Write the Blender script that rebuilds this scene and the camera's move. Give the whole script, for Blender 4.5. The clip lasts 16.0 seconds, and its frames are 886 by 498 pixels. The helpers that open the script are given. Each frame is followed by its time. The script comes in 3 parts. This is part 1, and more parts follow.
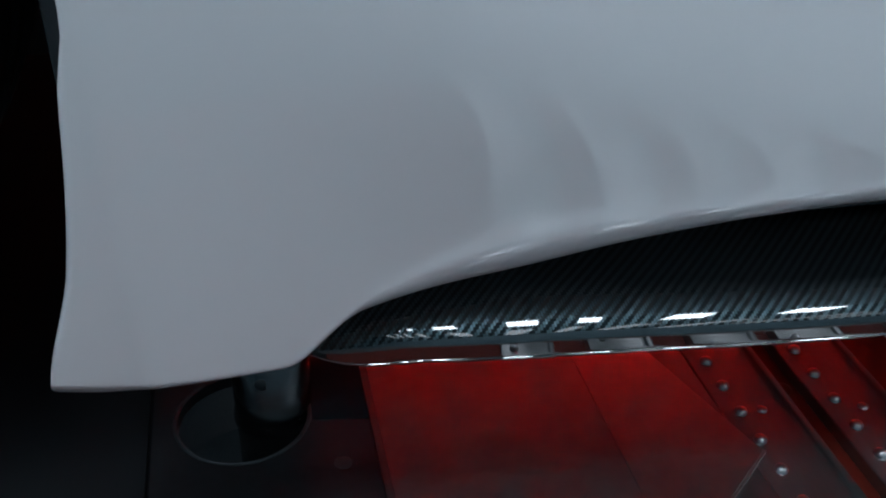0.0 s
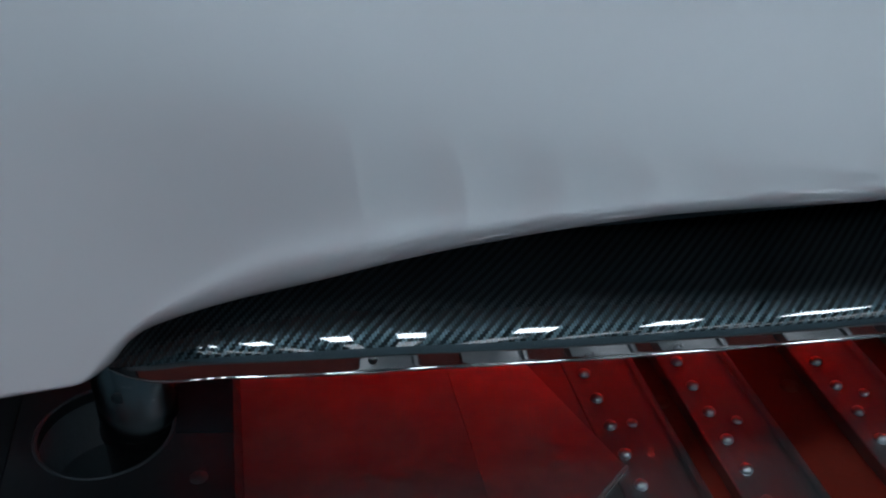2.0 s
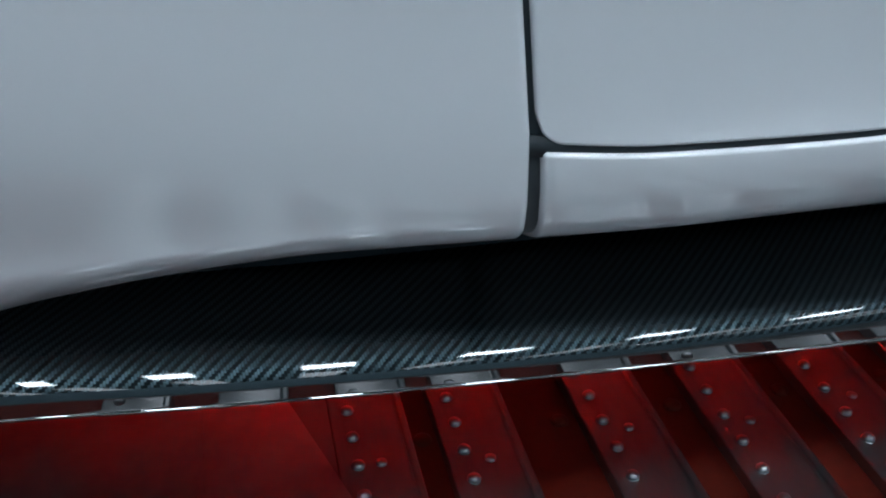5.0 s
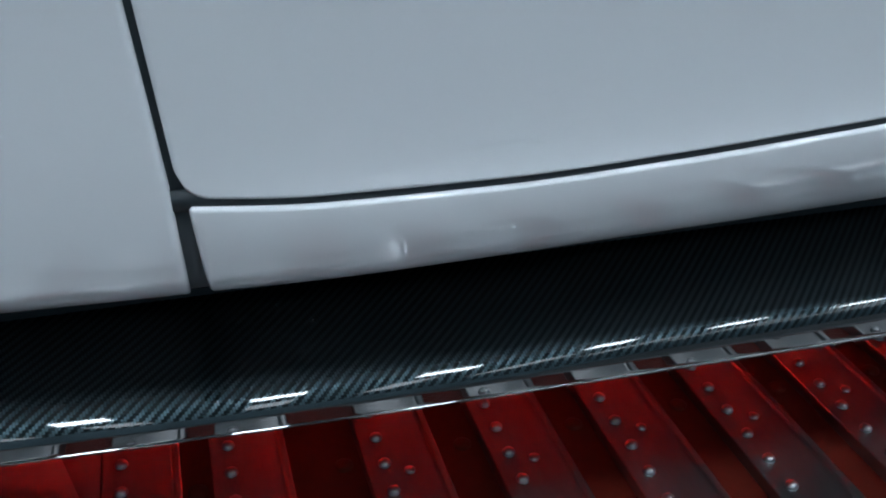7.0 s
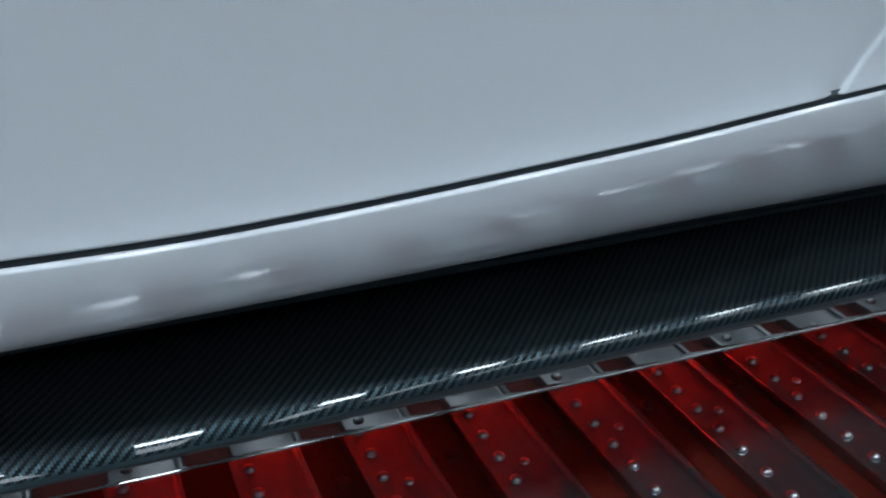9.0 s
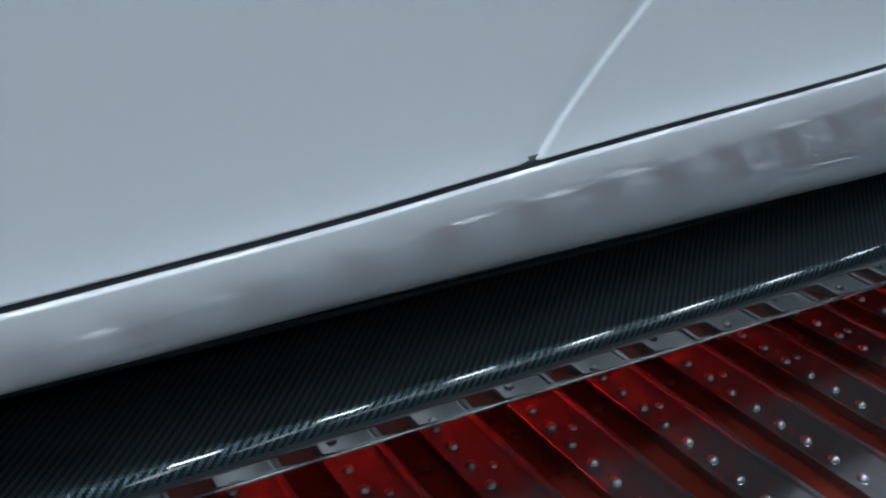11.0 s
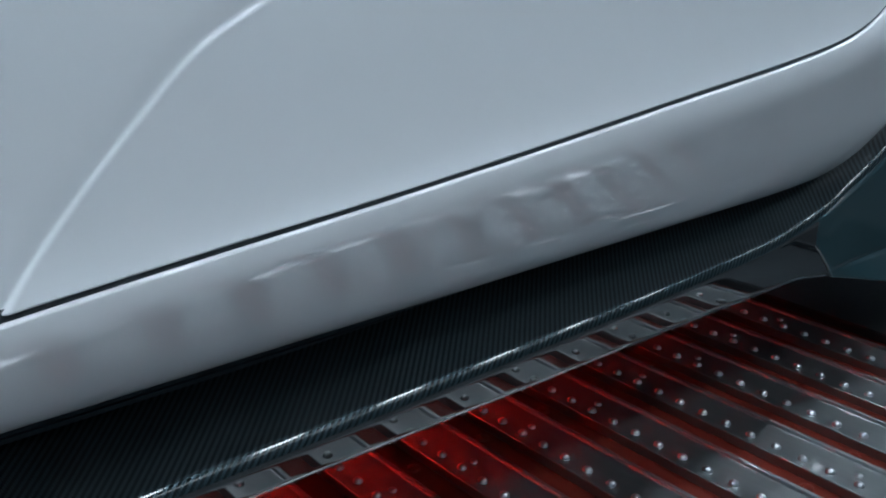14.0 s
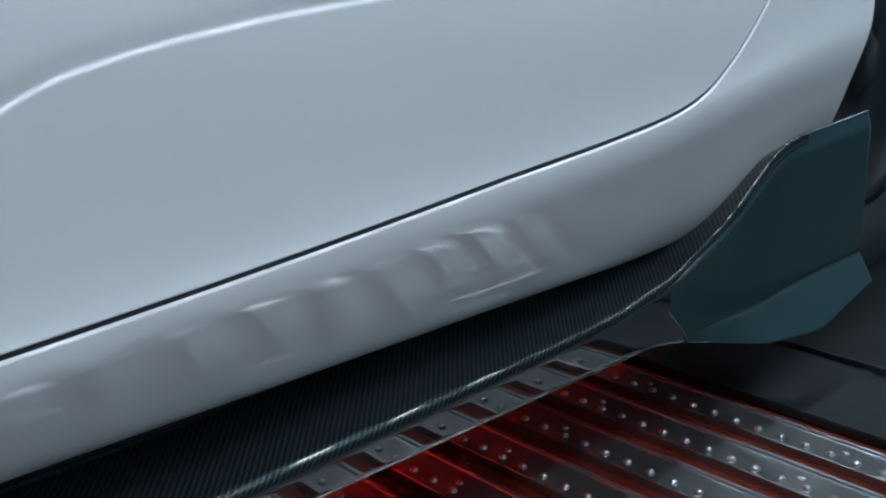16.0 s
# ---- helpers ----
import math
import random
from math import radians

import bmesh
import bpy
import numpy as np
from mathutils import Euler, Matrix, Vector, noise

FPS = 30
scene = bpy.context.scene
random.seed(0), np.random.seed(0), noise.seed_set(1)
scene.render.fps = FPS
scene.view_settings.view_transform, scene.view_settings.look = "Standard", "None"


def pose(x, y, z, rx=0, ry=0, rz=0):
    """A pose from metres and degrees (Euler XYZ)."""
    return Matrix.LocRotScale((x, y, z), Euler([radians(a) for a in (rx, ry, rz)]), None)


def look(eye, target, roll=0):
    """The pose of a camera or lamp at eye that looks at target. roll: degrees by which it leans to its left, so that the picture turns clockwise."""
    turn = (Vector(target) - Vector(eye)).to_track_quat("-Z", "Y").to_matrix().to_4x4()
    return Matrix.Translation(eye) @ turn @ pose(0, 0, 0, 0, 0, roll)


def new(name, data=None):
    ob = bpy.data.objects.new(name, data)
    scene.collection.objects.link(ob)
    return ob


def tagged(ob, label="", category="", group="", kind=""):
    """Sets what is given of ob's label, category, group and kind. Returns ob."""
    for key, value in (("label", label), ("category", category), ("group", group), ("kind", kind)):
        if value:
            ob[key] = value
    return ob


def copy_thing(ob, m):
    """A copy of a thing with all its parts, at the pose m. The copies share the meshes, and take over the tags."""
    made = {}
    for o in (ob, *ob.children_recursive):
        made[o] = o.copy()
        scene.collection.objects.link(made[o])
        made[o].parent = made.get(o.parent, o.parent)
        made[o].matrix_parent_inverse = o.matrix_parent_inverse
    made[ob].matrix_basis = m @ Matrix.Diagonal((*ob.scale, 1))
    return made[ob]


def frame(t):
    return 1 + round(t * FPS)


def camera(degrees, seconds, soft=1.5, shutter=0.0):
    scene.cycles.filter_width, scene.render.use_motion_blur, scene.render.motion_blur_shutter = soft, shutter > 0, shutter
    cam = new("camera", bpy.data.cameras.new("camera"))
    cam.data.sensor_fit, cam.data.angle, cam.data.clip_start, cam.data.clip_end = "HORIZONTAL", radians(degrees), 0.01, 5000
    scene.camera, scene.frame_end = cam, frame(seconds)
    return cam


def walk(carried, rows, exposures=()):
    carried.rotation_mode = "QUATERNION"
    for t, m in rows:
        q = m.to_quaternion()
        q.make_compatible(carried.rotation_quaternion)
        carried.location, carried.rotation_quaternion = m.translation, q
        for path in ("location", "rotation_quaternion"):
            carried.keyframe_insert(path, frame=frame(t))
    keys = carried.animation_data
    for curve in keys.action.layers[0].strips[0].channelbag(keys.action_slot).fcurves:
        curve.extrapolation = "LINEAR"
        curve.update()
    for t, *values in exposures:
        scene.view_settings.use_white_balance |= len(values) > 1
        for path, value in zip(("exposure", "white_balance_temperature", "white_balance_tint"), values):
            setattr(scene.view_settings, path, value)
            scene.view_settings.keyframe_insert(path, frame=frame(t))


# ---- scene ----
cam = camera(49.29, 16.0, soft=2.0)
PATH = [
    (0.0, (-0.3720, -0.4142, 0.4084), (-0.1841, 0.4112, -0.1240), 1.53),
    (0.5, (-0.3508, -0.4162, 0.4087), (-0.1648, 0.4106, -0.1222), 1.45),
    (1.0, (-0.3301, -0.4181, 0.4089), (-0.1475, 0.4097, -0.1215), 1.34),
    (1.5, (-0.3048, -0.4197, 0.4097), (-0.1262, 0.4084, -0.1216), 1.17),
    (2.0, (-0.2793, -0.4219, 0.4091), (-0.1025, 0.4073, -0.1212), 1.04),
    (2.5, (-0.2580, -0.4230, 0.4091), (-0.0817, 0.4065, -0.1207), 1.03),
    (3.0, (-0.2381, -0.4238, 0.4096), (-0.0611, 0.4062, -0.1193), 1.09),
    (3.5, (-0.2124, -0.4272, 0.4095), (-0.0328, 0.4062, -0.1132), 1.09),
    (4.0, (-0.1855, -0.4307, 0.4097), (-0.0032, 0.4050, -0.1082), 1.02),
    (4.5, (-0.1579, -0.4342, 0.4104), (0.0283, 0.4031, -0.1038), 0.92),
    (5.0, (-0.1297, -0.4375, 0.4113), (0.0620, 0.4005, -0.0995), 0.83),
    (5.5, (-0.1015, -0.4406, 0.4126), (0.0986, 0.3976, -0.0946), 0.75),
    (6.0, (-0.0735, -0.4433, 0.4143), (0.1384, 0.3945, -0.0887), 0.73),
    (6.5, (-0.0461, -0.4457, 0.4162), (0.1822, 0.3913, -0.0812), 0.80),
    (7.0, (-0.0176, -0.4510, 0.4178), (0.2271, 0.3861, -0.0714), 0.79),
    (7.5, (0.0081, -0.4562, 0.4155), (0.2754, 0.3814, -0.0609), 0.78),
    (8.0, (0.0368, -0.4632, 0.4126), (0.3288, 0.3736, -0.0505), 0.75),
    (8.5, (0.0585, -0.4668, 0.4132), (0.3791, 0.3653, -0.0395), 0.82),
    (9.0, (0.0762, -0.4683, 0.4161), (0.4277, 0.3558, -0.0281), 0.96),
    (9.5, (0.0926, -0.4692, 0.4203), (0.4759, 0.3446, -0.0166), 1.13),
    (10.0, (0.1106, -0.4705, 0.4250), (0.5253, 0.3313, -0.0053), 1.30),
    (10.5, (0.1332, -0.4737, 0.4291), (0.5773, 0.3158, 0.0055), 1.41),
    (11.0, (0.1632, -0.4801, 0.4315), (0.6337, 0.2981, 0.0155), 1.45),
    (11.5, (0.1934, -0.4871, 0.4343), (0.6870, 0.2817, 0.0277), 1.39),
    (12.0, (0.2289, -0.4942, 0.4379), (0.7466, 0.2639, 0.0413), 1.40),
    (12.5, (0.2588, -0.4989, 0.4408), (0.8004, 0.2479, 0.0549), 1.53),
    (13.0, (0.2834, -0.5020, 0.4435), (0.8525, 0.2301, 0.0693), 1.63),
    (13.5, (0.3041, -0.5173, 0.4469), (0.8960, 0.2040, 0.0874), 1.45),
    (14.0, (0.3236, -0.5267, 0.4476), (0.9414, 0.1819, 0.1066), 1.38),
    (14.5, (0.3449, -0.5322, 0.4515), (0.9830, 0.1642, 0.1230), 1.46),
    (15.0, (0.3654, -0.5405, 0.4553), (1.0203, 0.1461, 0.1397), 1.40),
    (15.5, (0.3780, -0.5482, 0.4596), (1.0483, 0.1299, 0.1581), 1.16),
    (16.0, (0.3890, -0.5538, 0.4629), (1.0755, 0.1147, 0.1768), 0.96),
]
walk(cam, [(t, look(eye, target, roll)) for t, eye, target, roll in PATH])

# ---------- light ----------
world = bpy.data.worlds.new("world")
world.use_nodes = True
world.node_tree.nodes["Background"].inputs[0].default_value = (0.02, 0.03, 0.04, 1)
world.node_tree.nodes["Background"].inputs[1].default_value = 0.2
scene.world = world

PANEL_GLOW = 85.0   # ceiling light panels over the car
ROW_GLOW = 31.0     # ceiling light panels beside the car
FAR_FILL_GLOW = 4.4      # long unseen ceiling panels towards the near wall, added to brighten the slats
RED_GLOW = 100.0     # red light bars under the car


# ---------- materials ----------
def material(name, base, rough=0.5, metal=0.0, vary=0.0, scale=20.0, bump=0.0, bump_scale=200.0, coat=0.0, coat_ior=1.5,
             rough_vary=0.0, glow=None, glow_strength=0.0, stretch=(1, 1, 1)):
    m = bpy.data.materials.new(name)
    m.use_nodes = True
    nt = m.node_tree
    b = nt.nodes["Principled BSDF"]
    b.inputs["Base Color"].default_value = (*base, 1)
    b.inputs["Roughness"].default_value = rough
    b.inputs["Metallic"].default_value = metal
    b.inputs["Coat Weight"].default_value = coat
    b.inputs["Coat Roughness"].default_value = 0.02
    b.inputs["Coat IOR"].default_value = coat_ior
    if glow:
        b.inputs["Emission Color"].default_value = (*glow, 1)
        b.inputs["Emission Strength"].default_value = glow_strength
    geo = nt.nodes.new("ShaderNodeTexCoord")
    mapping = nt.nodes.new("ShaderNodeMapping")
    mapping.inputs["Scale"].default_value = stretch
    nt.links.new(geo.outputs["Object"], mapping.inputs[0])
    if vary or rough_vary:
        big = nt.nodes.new("ShaderNodeTexNoise")
        big.inputs["Scale"].default_value = scale
        big.inputs["Detail"].default_value = 6
        big.inputs["Roughness"].default_value = 0.65
        nt.links.new(mapping.outputs[0], big.inputs["Vector"])
        fine = nt.nodes.new("ShaderNodeTexNoise")
        fine.inputs["Scale"].default_value = scale * 9
        fine.inputs["Detail"].default_value = 3
        nt.links.new(mapping.outputs[0], fine.inputs["Vector"])
        mix = nt.nodes.new("ShaderNodeMath")
        mix.operation = "MULTIPLY_ADD"
        mix.inputs[1].default_value = 0.4
        nt.links.new(fine.outputs[0], mix.inputs[0])
        nt.links.new(big.outputs[0], mix.inputs[2])
        if vary:
            ramp = nt.nodes.new("ShaderNodeMapRange")
            ramp.inputs[1].default_value, ramp.inputs[2].default_value = 0.4, 1.0
            ramp.inputs[3].default_value, ramp.inputs[4].default_value = 1 - vary, 1 + vary
            nt.links.new(mix.outputs[0], ramp.inputs[0])
            mul = nt.nodes.new("ShaderNodeVectorMath")
            mul.operation = "SCALE"
            mul.inputs[0].default_value = base
            nt.links.new(ramp.outputs[0], mul.inputs["Scale"])
            nt.links.new(mul.outputs[0], b.inputs["Base Color"])
        if rough_vary:
            rr = nt.nodes.new("ShaderNodeMapRange")
            rr.inputs[1].default_value, rr.inputs[2].default_value = 0.4, 1.0
            rr.inputs[3].default_value, rr.inputs[4].default_value = max(rough - rough_vary, 0.02), min(rough + rough_vary, 1)
            nt.links.new(mix.outputs[0], rr.inputs[0])
            nt.links.new(rr.outputs[0], b.inputs["Roughness"])
    if bump:
        n = nt.nodes.new("ShaderNodeTexNoise")
        n.inputs["Scale"].default_value = bump_scale
        n.inputs["Detail"].default_value = 4
        nt.links.new(mapping.outputs[0], n.inputs["Vector"])
        bp = nt.nodes.new("ShaderNodeBump")
        bp.inputs["Strength"].default_value = bump
        bp.inputs["Distance"].default_value = 0.001
        nt.links.new(n.outputs[0], bp.inputs["Height"])
        nt.links.new(bp.outputs[0], b.inputs["Normal"])
    return m


def math_node(nt, op, a, b=None, c=None):
    n = nt.nodes.new("ShaderNodeMath")
    n.operation = op
    for i, v in enumerate((a, b, c)):
        if v is None:
            continue
        if isinstance(v, (int, float)):
            n.inputs[i].default_value = v
        else:
            nt.links.new(v, n.inputs[i])
    return n.outputs[0]


def carbon_material(name, tow=0.0013, dark=0.018, light=0.085, coat_rough=0.04, tint=(0.65, 1.0, 1.15), coat_ior=1.5):
    """Two-by-two twill of carbon tows under clear lacquer, laid along the u and v of the mesh."""
    m = bpy.data.materials.new(name)
    m.use_nodes = True
    nt = m.node_tree
    b = nt.nodes["Principled BSDF"]
    uv = nt.nodes.new("ShaderNodeUVMap")
    sep = nt.nodes.new("ShaderNodeSeparateXYZ")
    nt.links.new(uv.outputs[0], sep.inputs[0])
    u = math_node(nt, "DIVIDE", sep.outputs[0], tow)
    v = math_node(nt, "DIVIDE", sep.outputs[1], tow)
    fu, fv = math_node(nt, "FLOOR", u), math_node(nt, "FLOOR", v)
    d = math_node(nt, "FLOORED_MODULO", math_node(nt, "ADD", fu, fv), 4.0)
    warp = math_node(nt, "LESS_THAN", d, 1.5)
    # rounding of each tow across its width
    cu = math_node(nt, "SUBTRACT", math_node(nt, "FRACT", u), 0.5)
    cv = math_node(nt, "SUBTRACT", math_node(nt, "FRACT", v), 0.5)
    hu = math_node(nt, "SUBTRACT", 1.0, math_node(nt, "MULTIPLY", math_node(nt, "MULTIPLY", cu, cu), 4.0))
    hv = math_node(nt, "SUBTRACT", 1.0, math_node(nt, "MULTIPLY", math_node(nt, "MULTIPLY", cv, cv), 4.0))
    mixh = nt.nodes.new("ShaderNodeMix")
    nt.links.new(warp, mixh.inputs[0])
    nt.links.new(hv, mixh.inputs[2])
    nt.links.new(hu, mixh.inputs[3])
    fibre = nt.nodes.new("ShaderNodeTexNoise")
    fibre.inputs["Scale"].default_value = 700
    nt.links.new(uv.outputs[0], fibre.inputs["Vector"])
    # Sheen put into colour: one tow direction lighter, each tow darker towards its edges.
    tow_sheen = nt.nodes.new("ShaderNodeMix")
    tow_sheen.data_type = "RGBA"
    tow_sheen.inputs[6].default_value = (dark * tint[0], dark * tint[1], dark * tint[2], 1)
    tow_sheen.inputs[7].default_value = (light * tint[0], light * tint[1], light * tint[2], 1)
    fac = math_node(nt, "MULTIPLY", warp, math_node(nt, "MULTIPLY_ADD", fibre.outputs[0], 0.3, 0.75))
    nt.links.new(math_node(nt, "MULTIPLY", fac, math_node(nt, "MULTIPLY_ADD", mixh.outputs[0], 0.6, 0.4)), tow_sheen.inputs[0])
    nt.links.new(tow_sheen.outputs[2], b.inputs["Base Color"])
    nt.links.new(math_node(nt, "MULTIPLY_ADD", warp, -0.06, 0.46), b.inputs["Roughness"])
    b.inputs["Metallic"].default_value = 1.0
    b.inputs["Coat Weight"].default_value = 1.0
    b.inputs["Coat Roughness"].default_value = coat_rough
    b.inputs["Coat IOR"].default_value = coat_ior
    bp = nt.nodes.new("ShaderNodeBump")
    bp.inputs["Strength"].default_value = 0.05
    bp.inputs["Distance"].default_value = 0.0004
    nt.links.new(mixh.outputs[0], bp.inputs["Height"])
    nt.links.new(bp.outputs[0], b.inputs["Normal"])
    return m


PAINT = material("white_car_paint", (0.70, 0.72, 0.735), rough=0.5, coat=1.0, coat_ior=1.7, vary=0.015, scale=3.0)
CARBON = carbon_material("carbon_twill")
LIP = material("black_lacquer", (0.003, 0.004, 0.005), rough=0.4, coat=1.0, coat_ior=2.7, vary=0.2, scale=150)
EDGE = carbon_material("carbon_twill_edge", dark=0.010, light=0.07, coat_rough=0.02, coat_ior=1.6)
# Teal mirrored from the surroundings is put into this lacquer's base colour.
FIN = material("teal_reflection_lacquer", (0.002, 0.022, 0.028), rough=0.45, coat=1.0, coat_ior=1.4, vary=0.12, scale=12)
TRAY = material("grey_undertray", (0.30, 0.30, 0.30), rough=0.6, vary=0.2, scale=12, bump=0.1)
RUBBER = material("black_rubber", (0.014, 0.022, 0.027), rough=0.6, vary=0.2, scale=60, bump=0.2)
SEAM = material("grey_seam_filler", (0.045, 0.055, 0.062), rough=0.5, vary=0.1, scale=80)
PLASTIC = material("black_plastic", (0.016, 0.024, 0.029), rough=0.55, vary=0.25, scale=40, bump=0.3, bump_scale=500)
STEEL = material("galvanised_steel", (0.21, 0.228, 0.235), rough=0.41, metal=1.0, vary=0.18, scale=24, rough_vary=0.08, bump=0.02, bump_scale=160, coat=1.0, coat_ior=2.2, stretch=(1, 0.25, 1))
PLATE = material("worn_steel_plate", (0.40, 0.38, 0.38), rough=0.36, metal=1.0, coat=0.6, coat_ior=2.0, vary=0.22, scale=9, rough_vary=0.05, bump=0.04, bump_scale=90)
STUD = material("zinc_stud", (0.30, 0.32, 0.33), rough=0.33, metal=1.0, vary=0.15, scale=200)
RUST = material("red_oxide_paint", (0.075, 0.009, 0.005), rough=0.6, vary=0.3, scale=22, rough_vary=0.15, bump=0.15, bump_scale=150)
# Dull black for the flat pocket patch and the unseen light blockers.
PIT = material("dull_black", (0.008, 0.013, 0.017), rough=0.9, vary=0.2, scale=60)
# Near black, the darkest of the plates.
DARKPLATE = material("near_black_plate", (0.012, 0.014, 0.016), rough=0.7, metal=0.0, vary=0.2, scale=12, rough_vary=0.1, bump=0.1)
ENDSTEEL = material("dull_steel_plate", (0.06, 0.072, 0.08), rough=0.4, metal=0.95, vary=0.15, scale=9, rough_vary=0.08, bump=0.04, bump_scale=90)
# Darker than the end plate's steel.
LANDSTEEL = material("dark_landing_steel", (0.022, 0.026, 0.03), rough=0.38, metal=0.5, vary=0.3, scale=14, rough_vary=0.1, bump=0.05, bump_scale=90)
RIM = material("dark_alloy", (0.05, 0.052, 0.055), rough=0.3, metal=0.9, vary=0.1, scale=30)
CHROME = material("turned_steel", (0.13, 0.14, 0.145), rough=0.22, metal=1.0, vary=0.12, scale=60, rough_vary=0.08, stretch=(1, 1, 8))
CONCRETE = material("sealed_concrete", (0.045, 0.052, 0.056), rough=0.55, vary=0.2, scale=3, bump=0.1, bump_scale=60)
# The unseen hall is tinted teal to fill dark parts with teal light.
WALL = material("teal_fill_wall", (0.13, 0.21, 0.245), rough=0.7, vary=0.05, scale=4, bump=0.05, bump_scale=80)
for m in (STEEL, PLATE):
    m.node_tree.nodes["Principled BSDF"].inputs["Coat Roughness"].default_value = 0.10
for m in (LIP, RUST, PIT, DARKPLATE):
    m.node_tree.nodes["Principled BSDF"].inputs["Specular IOR Level"].default_value = 0.1
ROWLAMP = material("small_light_panel", (0.8, 0.8, 0.8), rough=0.5, glow=(0.77, 0.88, 1.0), glow_strength=ROW_GLOW)
FARFILL = material("long_fill_panel", (0.8, 0.8, 0.8), rough=0.5, glow=(0.77, 0.88, 1.0), glow_strength=FAR_FILL_GLOW)
LAMP = material("light_panel", (0.8, 0.8, 0.8), rough=0.5, glow=(0.74, 0.88, 1.0), glow_strength=PANEL_GLOW)
REDLAMP = material("red_light_bar", (0.3, 0.02, 0.02), rough=0.5, glow=(1.0, 0.018, 0.012), glow_strength=RED_GLOW)


# ---------- mesh helpers ----------
def empty(name, at=(0, 0, 0)):
    ob = new(name)
    ob.location = at
    return ob


def part(name, mesh, mat, parent=None, label=""):
    ob = new(name, mesh)
    if mat is not None and not mesh.materials:
        mesh.materials.append(mat)
    if parent is not None:
        ob.parent = parent
    if label:
        tagged(ob, label)
    return ob


def mesh_of(name, verts, faces, smooth=True, uvs=None):
    me = bpy.data.meshes.new(name)
    me.from_pydata([tuple(map(float, v)) for v in verts], [], [tuple(f) for f in faces])
    if uvs is not None:
        layer = me.uv_layers.new(name="UVMap")
        loops = np.empty(len(me.loops), dtype=np.int32)
        me.loops.foreach_get("vertex_index", loops)
        layer.data.foreach_set("uv", np.asarray(uvs, dtype=np.float32)[loops].ravel())
    if smooth:
        me.polygons.foreach_set("use_smooth", [True] * len(me.polygons))
    me.update()
    return me


def grid_faces(nu, nv, flip=False, first=0):
    out = []
    for i in range(nu - 1):
        for j in range(nv - 1):
            a = first + i * nv + j
            q = (a, a + nv, a + nv + 1, a + 1)
            out.append(q[::-1] if flip else q)
    return out


def from_bm(name, bm, smooth=False):
    me = bpy.data.meshes.new(name)
    bm.normal_update()
    bm.to_mesh(me)
    bm.free()
    if smooth:
        me.polygons.foreach_set("use_smooth", [True] * len(me.polygons))
    return me


def box_mesh(name, lo, hi, bevel=0.0, segments=2):
    bm = bmesh.new()
    bmesh.ops.create_cube(bm, size=1)
    for v in bm.verts:
        for k in range(3):
            v.co[k] = lo[k] if v.co[k] < 0 else hi[k]
    if bevel:
        bmesh.ops.bevel(bm, geom=bm.edges[:], offset=bevel, segments=segments, affect="EDGES")
    return from_bm(name, bm)


def prism_mesh(name, outline, z0, z1, bevel=0.0):
    """A plate with the given outline in x and y, from height z0 to z1."""
    bm = bmesh.new()
    face = bm.faces.new([bm.verts.new((x, y, z0)) for x, y in outline])
    top = bmesh.ops.extrude_face_region(bm, geom=[face])["geom"]
    for v in top:
        if isinstance(v, bmesh.types.BMVert):
            v.co.z = z1
    bmesh.ops.recalc_face_normals(bm, faces=bm.faces[:])
    if bevel:
        edges = [e for e in bm.edges if all(abs(v.co.z - z1) < 1e-6 for v in e.verts)]
        bmesh.ops.bevel(bm, geom=edges, offset=bevel, segments=2, affect="EDGES")
    return from_bm(name, bm)


def lathe_mesh(name, profile, steps=24, axis="Z", smooth=True):
    """Turns a profile of (radius, height) about an axis."""
    verts, faces = [], []
    n = len(profile)
    for s in range(steps):
        a = 2 * math.pi * s / steps
        for r, h in profile:
            p = (r * math.cos(a), r * math.sin(a), h)
            verts.append(p if axis == "Z" else (p[0], p[2], p[1]))
    for s in range(steps):
        for j in range(n - 1):
            a, b = s * n + j, ((s + 1) % steps) * n + j
            faces.append((a, b, b + 1, a + 1) if axis == "Z" else (a, a + 1, b + 1, b))
    return mesh_of(name, verts, faces, smooth)


def pchip(xk, yk, xq):
    """Monotone cubic through the knots."""
    xk, yk = np.asarray(xk, float), np.asarray(yk, float)
    h, d = np.diff(xk), np.diff(yk) / np.diff(xk)
    m = np.zeros_like(yk)
    m[0], m[-1] = d[0], d[-1]
    for i in range(1, len(xk) - 1):
        if d[i - 1] * d[i] > 0:
            w1, w2 = 2 * h[i] + h[i - 1], h[i] + 2 * h[i - 1]
            m[i] = (w1 + w2) / (w1 / d[i - 1] + w2 / d[i])
    i = np.clip(np.searchsorted(xk, xq) - 1, 0, len(h) - 1)
    t = (np.clip(xq, xk[0], xk[-1]) - xk[i]) / h[i]
    return ((1 + 2 * t) * (1 - t) ** 2 * yk[i] + t * (1 - t) ** 2 * h[i] * m[i]
            + t * t * (3 - 2 * t) * yk[i + 1] + t * t * (t - 1) * h[i] * m[i + 1])


def curve(*knots):
    xs, ys = zip(*knots)
    return lambda x: pchip(xs, ys, np.asarray(x, float))


def smoothstep(a, b, x):
    t = np.clip((x - a) / (b - a), 0, 1)
    return t * t * (3 - 2 * t)


